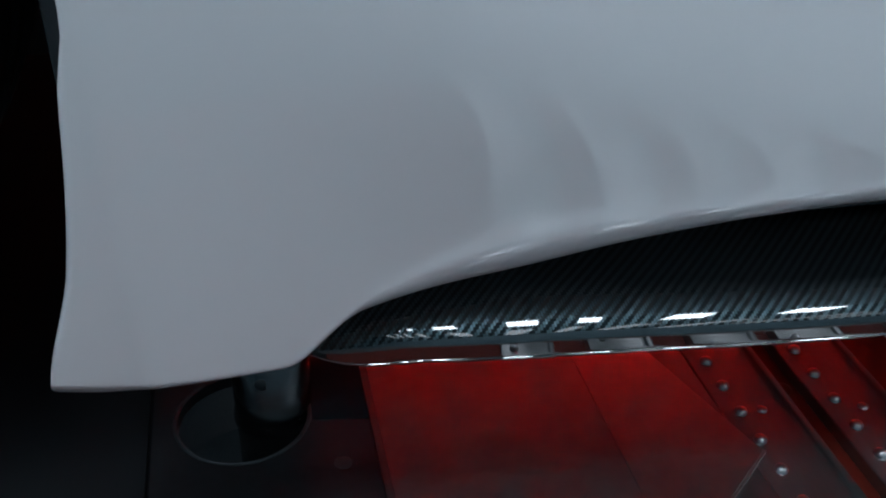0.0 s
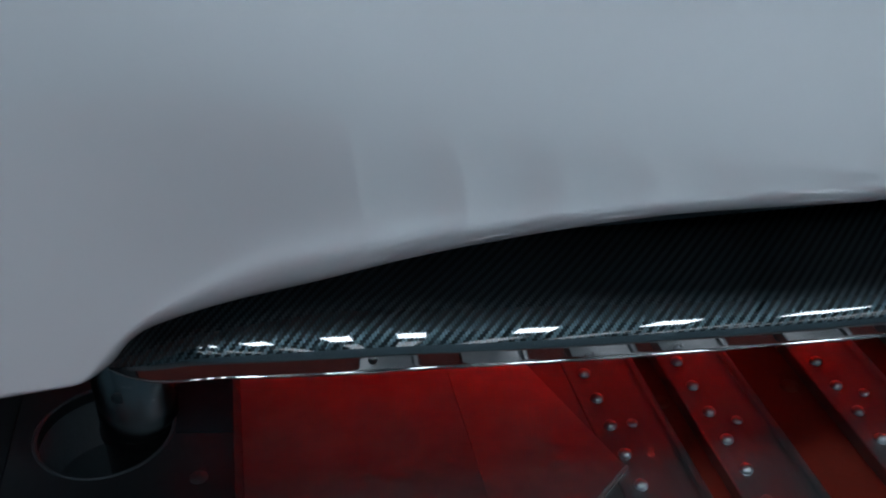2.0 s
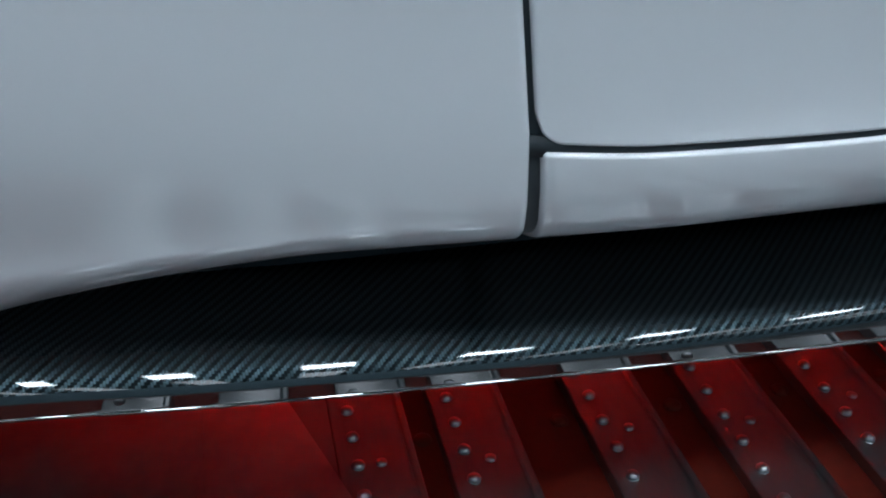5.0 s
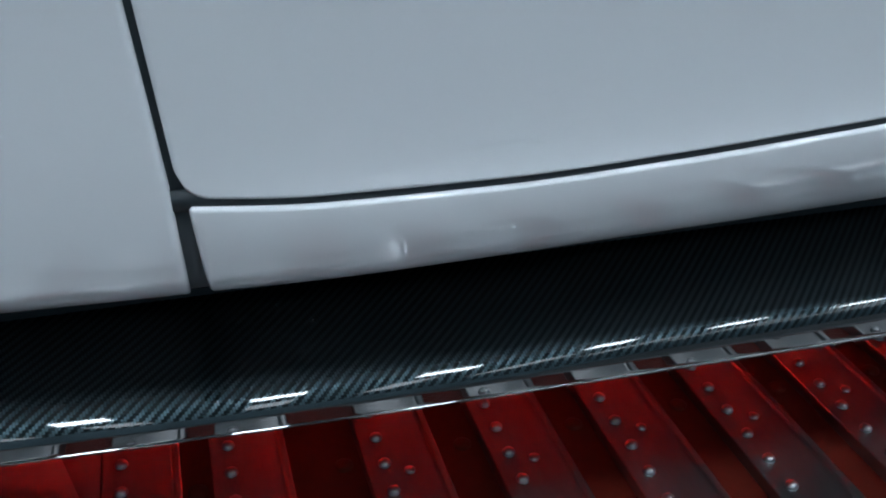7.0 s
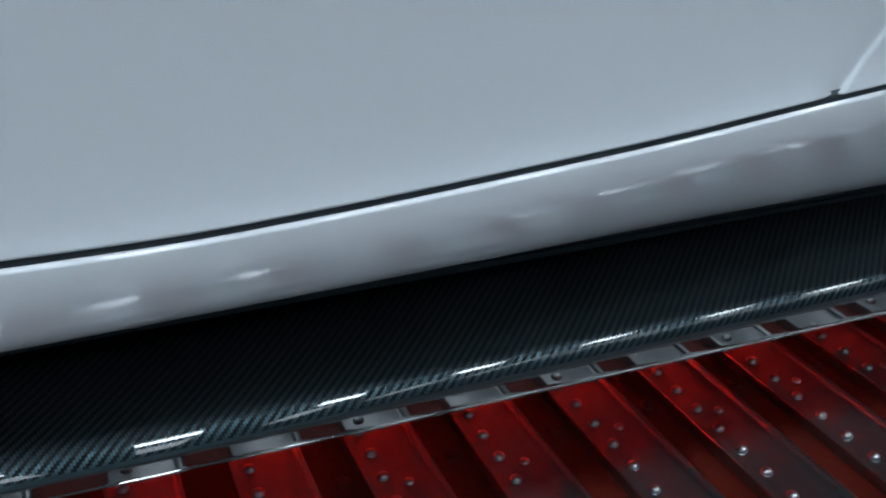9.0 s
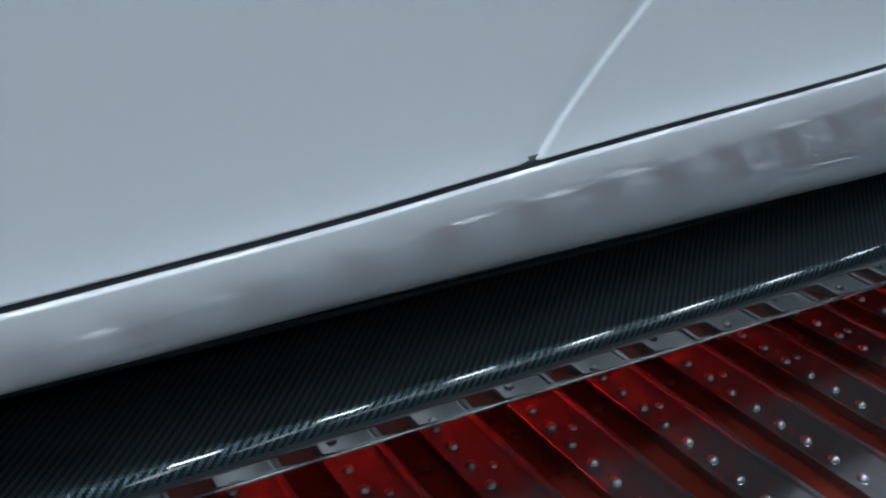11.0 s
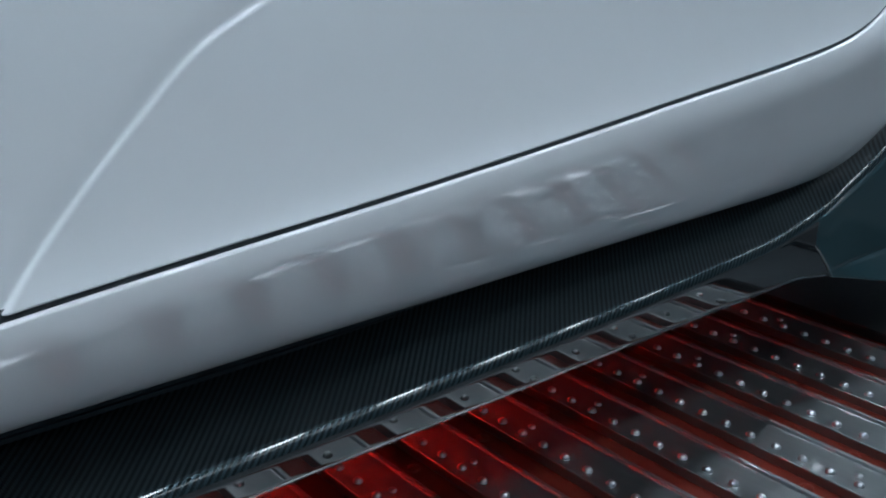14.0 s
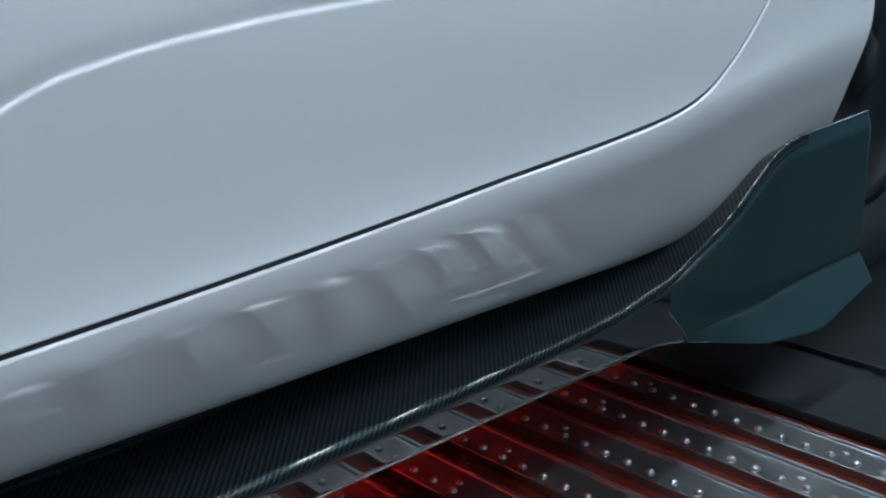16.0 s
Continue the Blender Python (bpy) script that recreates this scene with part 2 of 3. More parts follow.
# ---------- lines of the car's side: x runs from its front wheel to its rear wheel ----------
side_y = lambda x: -0.1246 - 0.0136 * x + 0.0059 * x * x
bottom_z = curve((-0.47, 0.132), (-0.437, 0.1255), (-0.408, 0.126), (-0.39, 0.127), (-0.354, 0.129), (-0.342, 0.146), (-0.313, 0.159),
                 (-0.263, 0.172), (-0.212, 0.184), (-0.16, 0.192), (-0.1, 0.197), (0.0, 0.198), (0.2, 0.1960),
                 (0.45, 0.1905), (0.8, 0.1880), (1.1, 0.1885), (1.25, 0.199), (1.32, 0.2165), (1.4, 0.2435), (1.5, 0.27))
bottom_y = curve((-0.47, -0.073), (-0.354, -0.0557), (-0.335, -0.0575), (-0.25, -0.068), (-0.1, -0.078), (0.0, -0.0796),
                 (0.2, -0.0725), (0.45, -0.0615), (0.8, -0.0600), (1.1, -0.0625), (1.25, -0.0710), (1.32, -0.0775), (1.4, -0.0855), (1.5, -0.090))
ridge_z = curve((-0.47, 0.345), (-0.341, 0.303), (-0.264, 0.283), (-0.2, 0.272), (-0.15, 0.2645), (-0.082, 0.253),
                (-0.03, 0.247), (0.05, 0.2445), (0.2, 0.2485), (0.4, 0.2655), (0.6, 0.2830), (0.8, 0.2995), (1.0, 0.318), (1.1, 0.331), (1.2, 0.35), (1.5, 0.40))
gap_z = curve((-0.03, 0.2615), (0.03, 0.2565), (0.10, 0.256), (0.18, 0.259), (0.25, 0.2635), (0.33, 0.2695), (0.41, 0.2775),
              (0.51, 0.2865), (0.62, 0.2955), (0.74, 0.3065), (0.885, 0.3215), (1.02, 0.335), (1.10, 0.346), (1.145, 0.358),
              (1.19, 0.382), (1.25, 0.431), (1.30, 0.482), (1.36, 0.56), (1.41, 0.64))
TOP = 0.64


def bezier(p, q, r, n):
    t = np.linspace(0, 1, n)[:, None]
    return (1 - t) ** 2 * np.array(p) + 2 * t * (1 - t) * np.array(q) + t * t * np.array(r)


def side_parts(x):
    """The painted side at one place along the car, as heights and how far out it stands there: a rolled-under foot, a hollow flank
    that ends in a soft edge on the wing, one round pipe on the sill, and the upright panel above."""
    zb, yb, zr, ys = float(bottom_z(x)), float(bottom_y(x)), float(ridge_z(x)), float(side_y(x))
    r = float(smoothstep(-0.360, -0.33, x))
    w = float(smoothstep(-0.16, 0.04, x))
    proud = 0.0025 * float(smoothstep(-0.02, 0.06, x))
    ys = ys - proud
    # the flank leans in below the ridge and ends in an edge, under which the metal rolls away
    lean, h = float(flank_lean(x)), float(ridge_round(x))
    at = lambda z: (ys + lean * (zr - z), z)
    ze = float(edge_z(x)) * (1 - w) + min(zr - 0.022, zb + 0.078) * w
    ze = max(ze, zb + 0.004)
    ye = min(at(ze)[0], yb - 0.0005)
    m, bend = (0.577 - 0.30 * w) * r + 2.5 * (1 - r), lean * w
    y1 = (ye + bend * (ze - zb - m * yb)) / (1 - m * bend)
    z1 = min(zb + m * (yb - y1), ze - 0.3 * (ze - zb))
    foot = bezier((yb + 0.055 * r + 0.0005, zb - 0.0110 * r - 0.0004), (yb + 0.020 * r + 0.0002, zb - 0.0110 * r - 0.0002), (yb, zb), 8)
    y1 -= 0.0028 * (1 - w) * r
    roll = bezier((yb, zb), (y1, z1), (ye, ze), 30)
    zs = zr - min(h, 0.7 * (zr - ze))
    flank = np.array([at(z) for z in np.linspace(ze, zs, 14)[1:-1]])
    up = 0.0022 * w + proud
    shoulder = bezier(at(zs), (ys, zr), (ys + 0.0005 + up, zr + 0.018 * w + 0.7 * h * (1 - w)), 24)
    top = np.array([(ys + 0.005 + up, 0.42 + 0.1 * (zr - 0.25)), (ys + 0.016 + proud, 0.50), (ys + 0.055 + proud, 0.70)])
    return np.concatenate([foot[:-1], roll, flank]), np.concatenate([shoulder, top])


def side_profile(x):
    """The same as one run of heights and offsets."""
    p = np.concatenate(side_parts(x))
    p = p[np.r_[True, np.diff(np.maximum.accumulate(p[:, 1])) > 2e-4]]
    return p[:, 1], p[:, 0]


def side_grid(xs, top_z, count, rounds):
    """Columns of points (x, y, z) over the painted side, from its rolled foot up to the height top_z(x)."""
    cols = []
    for x in xs:
        low, high = side_parts(float(x))
        z = np.linspace(high[0, 1], top_z(float(x)), count)
        y = pchip(high[:, 1], high[:, 0], z)
        p = np.concatenate([low, np.stack([y, z], 1)])
        cols.append(np.column_stack([np.full(len(p), x), p]))
    g = np.array(cols)
    for k in range(rounds):
        g[1:-1, :, 1:] = 0.25 * g[:-2, :, 1:] + 0.5 * g[1:-1, :, 1:] + 0.25 * g[2:, :, 1:]
    for k in range(5):
        g[:, 1:-1, 1:] = 0.25 * g[:, :-2, 1:] + 0.5 * g[:, 1:-1, 1:] + 0.25 * g[:, 2:, 1:]
    return g


edge_z = curve((-0.47, 0.151), (-0.40, 0.147), (-0.362, 0.147), (-0.355, 0.158), (-0.345, 0.172), (-0.333, 0.184), (-0.315, 0.1965), (-0.297, 0.2065), (-0.2744, 0.2165), (-0.23, 0.2225), (-0.18, 0.226), (-0.1, 0.2285), (0.0, 0.232))
flank_lean = curve((-0.47, 0.13), (-0.40, 0.16), (-0.354, 0.20), (-0.33, 0.225), (-0.30, 0.245), (-0.25, 0.23), (-0.2, 0.20), (-0.1, 0.19), (0.0, 0.32), (0.15, 0.44), (0.4, 0.50), (0.6, 0.49), (0.8, 0.45), (1.0, 0.40), (1.2, 0.32), (1.5, 0.24))
ridge_round = curve((-0.47, 0.06), (-0.34, 0.034), (-0.25, 0.018), (-0.15, 0.012), (0.0, 0.015), (0.3, 0.020), (1.5, 0.022))


def side_point(x, z):
    zs, ys = side_profile(x)
    return pchip(zs, ys, z)


crease_line = ((0.4225, 0.27), (0.4305, 0.2823), (0.4600, 0.3177), (0.4905, 0.349), (0.5275, 0.3829), (0.5535, 0.3975), (0.585, 0.4105), (0.66, 0.4265), (0.75, 0.4385),
               (0.85, 0.447), (1.0, 0.455), (1.35, 0.46))
crease_z = curve(*crease_line)
crease_x = curve(*((b, a) for a, b in crease_line))


def crease_push(x, z):
    """The raised rear blade of the door skin, behind a slanting crease that bends towards the tail."""
    cx = crease_x(z) + 5.0 * np.maximum(0.0, z - 0.46)
    cz = crease_z(x) - 1.5 * np.maximum(0.0, 0.4225 - x)
    dx, dz = x - cx, cz - z
    d = np.copysign(np.abs(dx * dz) / (np.hypot(dx, dz) + 1e-9), dz)
    step = smoothstep(-0.0012, 0.0010, d)
    hollow = np.where(d < -0.0015, np.exp(-((d + 0.0015) / 0.007) ** 2), np.exp(-((d + 0.0015) / 0.0017) ** 2))
    bead = np.exp(-((d - 0.0020) / 0.0015) ** 2)
    soft = smoothstep(1.25, 0.75, x)
    return (-0.0003 * step + (0.0008 + 0.0008 * np.exp(-((z - 0.279) / 0.007) ** 2)) * hollow - 0.0001 * bead) * soft


def panel(name, xz, nu, nv, parent, push=None, thick=0.006, label="", smooth=(0, 0), grid=None):
    """A painted sheet over a grid of (x, z), with its edges turned in."""
    if grid is not None:
        v = grid
        nu, nv = v.shape[:2]
    else:
        verts = []
        for i in range(nu):
            xs, zs = xz(i / (nu - 1), np.linspace(0, 1, nv))
            xs = np.broadcast_to(xs, (nv,))
            xm = float(xs.mean())
            y = side_point(xm, zs)
            y = y + (side_point(xm + 0.004, zs) - side_point(xm - 0.004, zs)) / 0.008 * (xs - xm)
            verts += list(zip(xs, y, zs))
        v = np.array(verts).reshape(nu, nv, 3)
    y = v[:, :, 1]
    for k in range(smooth[0]):
        y[1:-1] = 0.25 * y[:-2] + 0.5 * y[1:-1] + 0.25 * y[2:]
    for k in range(smooth[1]):
        y[:, 1:-1] = 0.25 * y[:, :-2] + 0.5 * y[:, 1:-1] + 0.25 * y[:, 2:]
    if push:
        y += push(v[:, :, 0], v[:, :, 2])
    # turned-in rim: a small round and then a flange
    def rim(arr):
        big = np.empty((nu + 4, nv + 4, 3))
        big[2:-2, 2:-2] = arr
        for k, (inset, deep) in enumerate(((0.0012, 0.0008), (0.0018, thick))):
            a, b = 1 - k, 2 + k
            for lo, src, step in ((a, arr[0], arr[0] - arr[1]), (nu + 4 - 1 - a, arr[-1], arr[-1] - arr[-2])):
                n = np.linalg.norm(step, axis=1, keepdims=True) + 1e-9
                row = src + step / n * inset
                row[:, 1] += deep
                big[lo, 2:-2] = row
        for k, (inset, deep) in enumerate(((0.0012, 0.0008), (0.0018, thick))):
            a = 1 - k
            for lo, near, nxt in ((a, 2, 3), (nv + 4 - 1 - a, nv + 1, nv)):
                step = big[2:-2, near] - big[2:-2, nxt]
                n = np.linalg.norm(step, axis=1, keepdims=True) + 1e-9
                row = big[2:-2, near] + step / n * inset
                row[:, 1] += deep
                big[2:-2, lo] = row
        for i in (0, 1, nu + 2, nu + 3):
            for j in (0, 1, nv + 2, nv + 3):
                ii, jj = min(max(i, 2), nu + 1), min(max(j, 2), nv + 1)
                big[i, j] = (big[i, jj] + big[ii, j]) / 2
                big[i, j, 1] = max(big[i, jj, 1], big[ii, j, 1])
        return big
    big = rim(v)
    me = mesh_of(name, big.reshape(-1, 3), grid_faces(nu + 4, nv + 4))
    return part(name, me, PAINT, parent, label)


car = tagged(empty("car", (0.5, 0.7, 0.0)), "glossy white sports car parked on a studded steel deck", "car")
car_origin = Matrix.Translation((-0.5, -0.7, 0.0))


def on_car(ob):
    ob.matrix_parent_inverse = car_origin
    return ob


def arch_turn(x, z):
    """The wing's edge bends in towards the wheel arch."""
    d = np.maximum(0.0, -0.416 - x)
    return 0.10 * d * smoothstep(0.0, 0.012, d)


# front wing: from the wheel arch to the door
wing = side_grid(np.linspace(-0.462, -0.0265, 240), lambda x: TOP, 40, 8)
u = np.linspace(0, 1, len(wing))[:, None]
z = wing[:, :, 2]
arch = pchip([0.12, 0.135, 0.206, 0.252, 0.283, 0.31, 0.64], [-0.4605, -0.460, -0.441, -0.433, -0.429, -0.4235, -0.43], z) + 0.462
tail = np.where(z > 0.26, -0.1 * (z - 0.264), 0.05 * (0.26 - z)) + 0.0005
wing[:, :, 0] += arch * (1 - u) ** 3 + tail * u ** 6
on_car(panel("front_wing", None, 0, 0, car, push=arch_turn, label="white front wing with a concave lower flank", grid=wing))

# sill and rear quarter in one pressing
sill = side_grid(np.linspace(-0.0175, 1.474, 420), lambda x: min(float(gap_z(x)) - 0.0052, TOP) if x < 1.41 else TOP, 30, 12)
u = np.linspace(0, 1, len(sill))[:, None]
z = sill[:, :, 2]
sill[:, :, 0] += pchip([0.2, 0.315, 0.37, 0.427, 0.64], [0.0, 0.0, 0.004, 0.026, 0.06], z) * smoothstep(0.85, 1.0, u) + 0.10 * (0.256 - z) * (1 - u) ** 40
on_car(panel("side_sill", None, 0, 0, car, label="white rounded sill running up into the rear quarter", grid=sill))


# door: follows the gap line below and behind
def door_xz(u, v):
    u = pchip([0, 0.25, 0.62, 1], [0, 0.302, 0.49, 1], u)
    x0 = -0.0212 + (1.405 + 0.0212) * float(u)
    corner = 0.010 * (1 - math.sqrt(max(0.0, 1 - max(0.0, 1 - (x0 + 0.0212) / 0.010) ** 2)))
    low = float(gap_z(x0)) + 0.0006 + corner
    z = low + (TOP - low) * v ** 1.2
    lean = -0.1 * (z - 0.264) * (1 - u) ** 12
    return x0 + lean, z


on_car(panel("door", door_xz, 900, 300, car, push=crease_push, smooth=(120, 200), label="white car door with a slanting crease at its rear"))

# dark channels behind the panel gaps
def strip(name, centre, width, deep, mat, label=""):
    verts = []
    for (x, z), (nx, nz) in centre:
        y = float(side_point(x, np.array([z]))[0]) + deep
        verts += [(x - nx * width, y, z - nz * width), (x + nx * width, y, z + nz * width)]
    faces = [(2 * i, 2 * i + 1, 2 * i + 3, 2 * i + 2) for i in range(len(centre) - 1)]
    me = mesh_of(name, verts, faces)
    ob = part(name, me, mat, car, label)
    sol = ob.modifiers.new("thickness", "SOLIDIFY")
    sol.thickness, sol.offset = 0.002, 0.0
    return on_car(ob)


line = []
for x in np.linspace(-0.03, 1.40, 240):
    s = float(gap_z(x + 0.002) - gap_z(x - 0.002)) / 0.004
    n = math.hypot(1, s)
    line.append(((x, float(gap_z(x)) - 0.002), (-s / n, 1 / n)))
strip("door_seal", line, 0.0042, 0.0028, RUBBER, "black rubber door seal")
line = [((-0.0225 - 0.1 * (z - 0.264), z), (1.0, 0.0)) for z in np.linspace(0.255, TOP, 40)]
strip("door_seal", line, 0.0045, 0.0045, RUBBER, "black rubber door seal")
line = [((-0.0215 + 0.08 * (0.256 - z), z), (1.0, 0.0)) for z in np.linspace(float(bottom_z(-0.02)) + 0.001, 0.256, 16)]
strip("sill_seam", line, 0.0065, 0.0065, SEAM, "grey seam between the wing and the sill")

# closed body above and inside, plain; unseen, added to keep ceiling light out
top_verts, nx, ny = [], 40, 10
for i in range(nx):
    x = -1.25 + 3.45 * i / (nx - 1)
    for j in range(ny):
        t = j / (ny - 1)
        y0 = float(side_y(min(max(x, -0.46), 1.5))) + 0.040
        y = y0 + (1.55 - y0) * t
        top_verts.append((x, y, TOP + 0.01 + 0.14 * math.sin(math.pi * t) ** 0.7 * math.sin(math.pi * i / (nx - 1)) ** 0.5))
on_car(part("body_top", mesh_of("body_top", top_verts, grid_faces(nx, ny)), PAINT, car))
on_car(part("undertray", box_mesh("undertray", (-0.44, 0.12, 0.165), (1.44, 1.50, 0.172), 0.002), TRAY, car, "grey flat undertray"))
# Unseen strip, added so the slats mirror a dark band before the red.
on_car(part("dark_mirror_strip", box_mesh("dark_mirror_strip", (-0.44, -0.035, 0.165), (1.44, 0.117, 0.172), 0.002), PLASTIC, car, "unseen black strip under the car, mirrored by the slats"))
on_car(part("inner_blocker", box_mesh("inner_blocker", (-0.44, 0.005, 0.172), (1.44, 0.02, TOP + 0.03)), PLASTIC, car))
on_car(part("far_side", box_mesh("far_side", (-1.25, 1.50, 0.18), (2.2, 1.55, TOP + 0.03), 0.01), PAINT, car))
for x0, x1 in ((-1.25, -0.44), (1.44, 2.2)):
    on_car(part("wheel_arch_liner", box_mesh("wheel_arch_liner", (x0, 0.24, 0.17), (x1, 0.25, TOP)), PLASTIC, car))
    on_car(part("wheel_arch_liner", box_mesh("wheel_arch_liner", (x0, -0.09, TOP - 0.01), (x1, 0.25, TOP)), PLASTIC, car))
for x0, x1 in ((-0.4445, -0.436), (1.438, 1.446)):
    on_car(part("wheel_arch_liner", box_mesh("wheel_arch_liner", (x0, -0.03, 0.17), (x1, 0.25, TOP)), PLASTIC, car))
# Unseen baffle, added to keep the red glow out of the wheel arch.
on_car(part("red_spill_baffle", box_mesh("red_spill_baffle", (-0.4445, 0.14, 0.0), (-0.438, 1.50, 0.168)), PIT, car))
for x0 in (-1.26, 2.2):
    on_car(part("end_panel", box_mesh("end_panel", (x0, -0.09, 0.18), (x0 + 0.01, 1.55, TOP)), PAINT, car))

# wheels
TYRE = [(0.20, -0.10), (0.235, -0.118), (0.28, -0.122), (0.315, -0.117), (0.331, -0.104), (0.336, -0.08), (0.336, -0.03),
        (0.330, -0.027), (0.330, -0.020), (0.336, -0.017), (0.336, 0.017), (0.330, 0.020), (0.330, 0.027), (0.336, 0.03), (0.336, 0.08), (0.331, 0.104), (0.315, 0.117), (0.235, 0.118), (0.20, 0.10)]
RIMP = [(0.0, -0.085), (0.03, -0.088), (0.05, -0.07), (0.09, -0.062), (0.17, -0.075), (0.195, -0.1), (0.212, -0.112), (0.215, -0.1), (0.205, -0.06), (0.205, 0.09)]
for x in (-0.800, 1.838):
    wheel = on_car(part("wheel", mesh_of("hub", [(0, 0, 0), (0.01, 0, 0), (0, 0, 0.01)], [(0, 1, 2)]), RIM, car))
    wheel.location = (x, 0.085, 0.336)
    part("tyre", lathe_mesh("tyre", TYRE, 64, "Y"), RUBBER, wheel, "black low-profile tyre")
    part("rim", lathe_mesh("rim", RIMP, 64, "Y"), RIM, wheel, "dark alloy rim")

# ---------- carbon side skirt ----------
lip_y = lambda x: pchip([-0.356, -0.345, -0.33, -0.30, -0.23, -0.1, 0.1, 0.4, 0.8, 1.0, 1.2, 1.35, 1.5],
                        [-0.0575, -0.0680, -0.0760, -0.0835, -0.0905, -0.095, -0.0978, -0.101, -0.104, -0.105, -0.114, -0.132, -0.150], x)
lip_top = curve((-0.356, 0.131), (-0.345, 0.138), (-0.33, 0.145), (-0.31, 0.150), (-0.25, 0.1515), (-0.18, 0.1485), (-0.1, 0.1445), (0.0, 0.141), (0.1, 0.1402),
                (0.2, 0.1415), (0.4, 0.144), (0.6, 0.147), (0.8, 0.152), (1.0, 0.158), (1.074, 0.164), (1.115, 0.172), (1.158, 0.183), (1.202, 0.204), (1.243, 0.227),
                (1.284, 0.261), (1.313, 0.284), (1.337, 0.294), (1.40, 0.303), (1.5, 0.316))
lip_low = curve((-0.356, 0.129), (-0.33, 0.1315), (-0.3, 0.1355), (-0.23, 0.135), (-0.15, 0.1315), (-0.05, 0.128), (0.06, 0.125), (0.25, 0.123), (0.6, 0.121),
                (0.9, 0.119), (1.08, 0.118), (1.122, 0.119), (1.169, 0.113), (1.256, 0.095), (1.296, 0.088), (1.371, 0.086), (1.43, 0.099), (1.5, 0.116))
skirt = tagged(empty("side_skirt", (0.5, -0.05, 0.12)), "glossy carbon fibre side skirt with a rolled lip and rear winglet", "side skirt")
skirt_origin = Matrix.Translation((-0.5, 0.05, -0.12))


nose_size = curve((-0.36, 1.0), (-0.15, 0.85), (0.0, 0.6), (0.2, 0.38), (0.6, 0.26), (1.0, 0.2), (1.4, 0.16))


def skirt_profile(x):
    yl, zt, zb = float(lip_y(x)), float(lip_top(x)), float(lip_low(x))
    wide = float(pchip([-0.356, -0.33, -0.28, -0.2, 0.0, 1.1, 1.25, 1.4], [0.006, 0.022, 0.05, 0.08, 0.085, 0.085, 0.07, 0.03], x))
    rise = float(pchip([-0.356, -0.3, 0.0, 1.0, 1.12, 1.22, 1.4], [0.25, 0.28, 0.33, 0.26, 0.15, -0.35, -1.2], x))
    q = min(1.0, wide / 0.06) * float(nose_size(x))
    e = (yl + 0.022 * q, zt + 0.009 * q)
    wide -= 0.012 * q
    pts = [(e[0] + wide, e[1] + rise * wide + 0.03), (e[0] + wide - 0.002, e[1] + rise * wide + 0.004)]
    for t in (0.75, 0.5, 0.3, 0.12):
        pts.append((e[0] + wide * t, e[1] + rise * wide * t * (0.75 + 0.25 * t) ))
    k = min(1.0, (zt - zb) / 0.02)
    pts += [tuple(p) for p in bezier(e, (yl + 0.0008, zt + 0.0008 * q), (yl, zt - 0.0088 * k), 5)]
    pts += [(yl, 0.5 * zt + 0.5 * zb),
            (yl, zb + 0.0030 * k), (yl + 0.0003, zb + 0.0022 * k), (yl - 0.0003, zb + 0.0014 * k), (yl - 0.0003, zb + 0.0007 * k), (yl + 0.0006, zb), (yl + 0.007, zb + 0.0002), (yl + 0.05, zb + 0.012)]
    return np.array(pts)


verts, uvs = [], []
xs = np.concatenate([np.linspace(-0.355, -0.25, 40), np.linspace(-0.247, 1.36, 290)])
for x in xs:
    p = skirt_profile(x)
    t = np.concatenate([np.linspace(i, i + 1, 4, endpoint=False) for i in range(len(p) - 1)] + [[len(p) - 1]])
    yy, zz = pchip(range(len(p)), p[:, 0], t), pchip(range(len(p)), p[:, 1], t)
    dd = np.r_[0, np.cumsum(np.hypot(np.diff(yy), np.diff(zz)))]
    j0 = 6 * 4
    for y, z, s in zip(yy, zz, dd - dd[j0]):
        verts.append((x, y, z))
        uvs.append((x + 3.0, s + 3.0))
ncol = len(verts) // len(xs)
split = 6 * 4 + 2
av, au = np.array(verts).reshape(len(xs), ncol, 3), np.array(uvs).reshape(len(xs), ncol, 2)
blade = part("blade", mesh_of("blade", av[:, :split + 1].reshape(-1, 3), grid_faces(len(xs), split + 1, flip=True), uvs=au[:, :split + 1].reshape(-1, 2)), CARBON, skirt, "dark carbon twill under clear lacquer")
low = 9 * 4
edge = part("rolled_edge", mesh_of("rolled_edge", av[:, split:low + 1].reshape(-1, 3), grid_faces(len(xs), low + 1 - split, flip=True), uvs=au[:, split:low + 1].reshape(-1, 2)), EDGE, skirt, "glossy carbon rolled edge")
edge.matrix_parent_inverse = skirt_origin
lip = part("lip", mesh_of("lip", av[:, low:].reshape(-1, 3), grid_faces(len(xs), ncol - low, flip=True), uvs=au[:, low:].reshape(-1, 2)), LIP, skirt, "glossy black lacquered lip mirroring the deck")
lip.matrix_parent_inverse = skirt_origin
blade.matrix_parent_inverse = skirt_origin

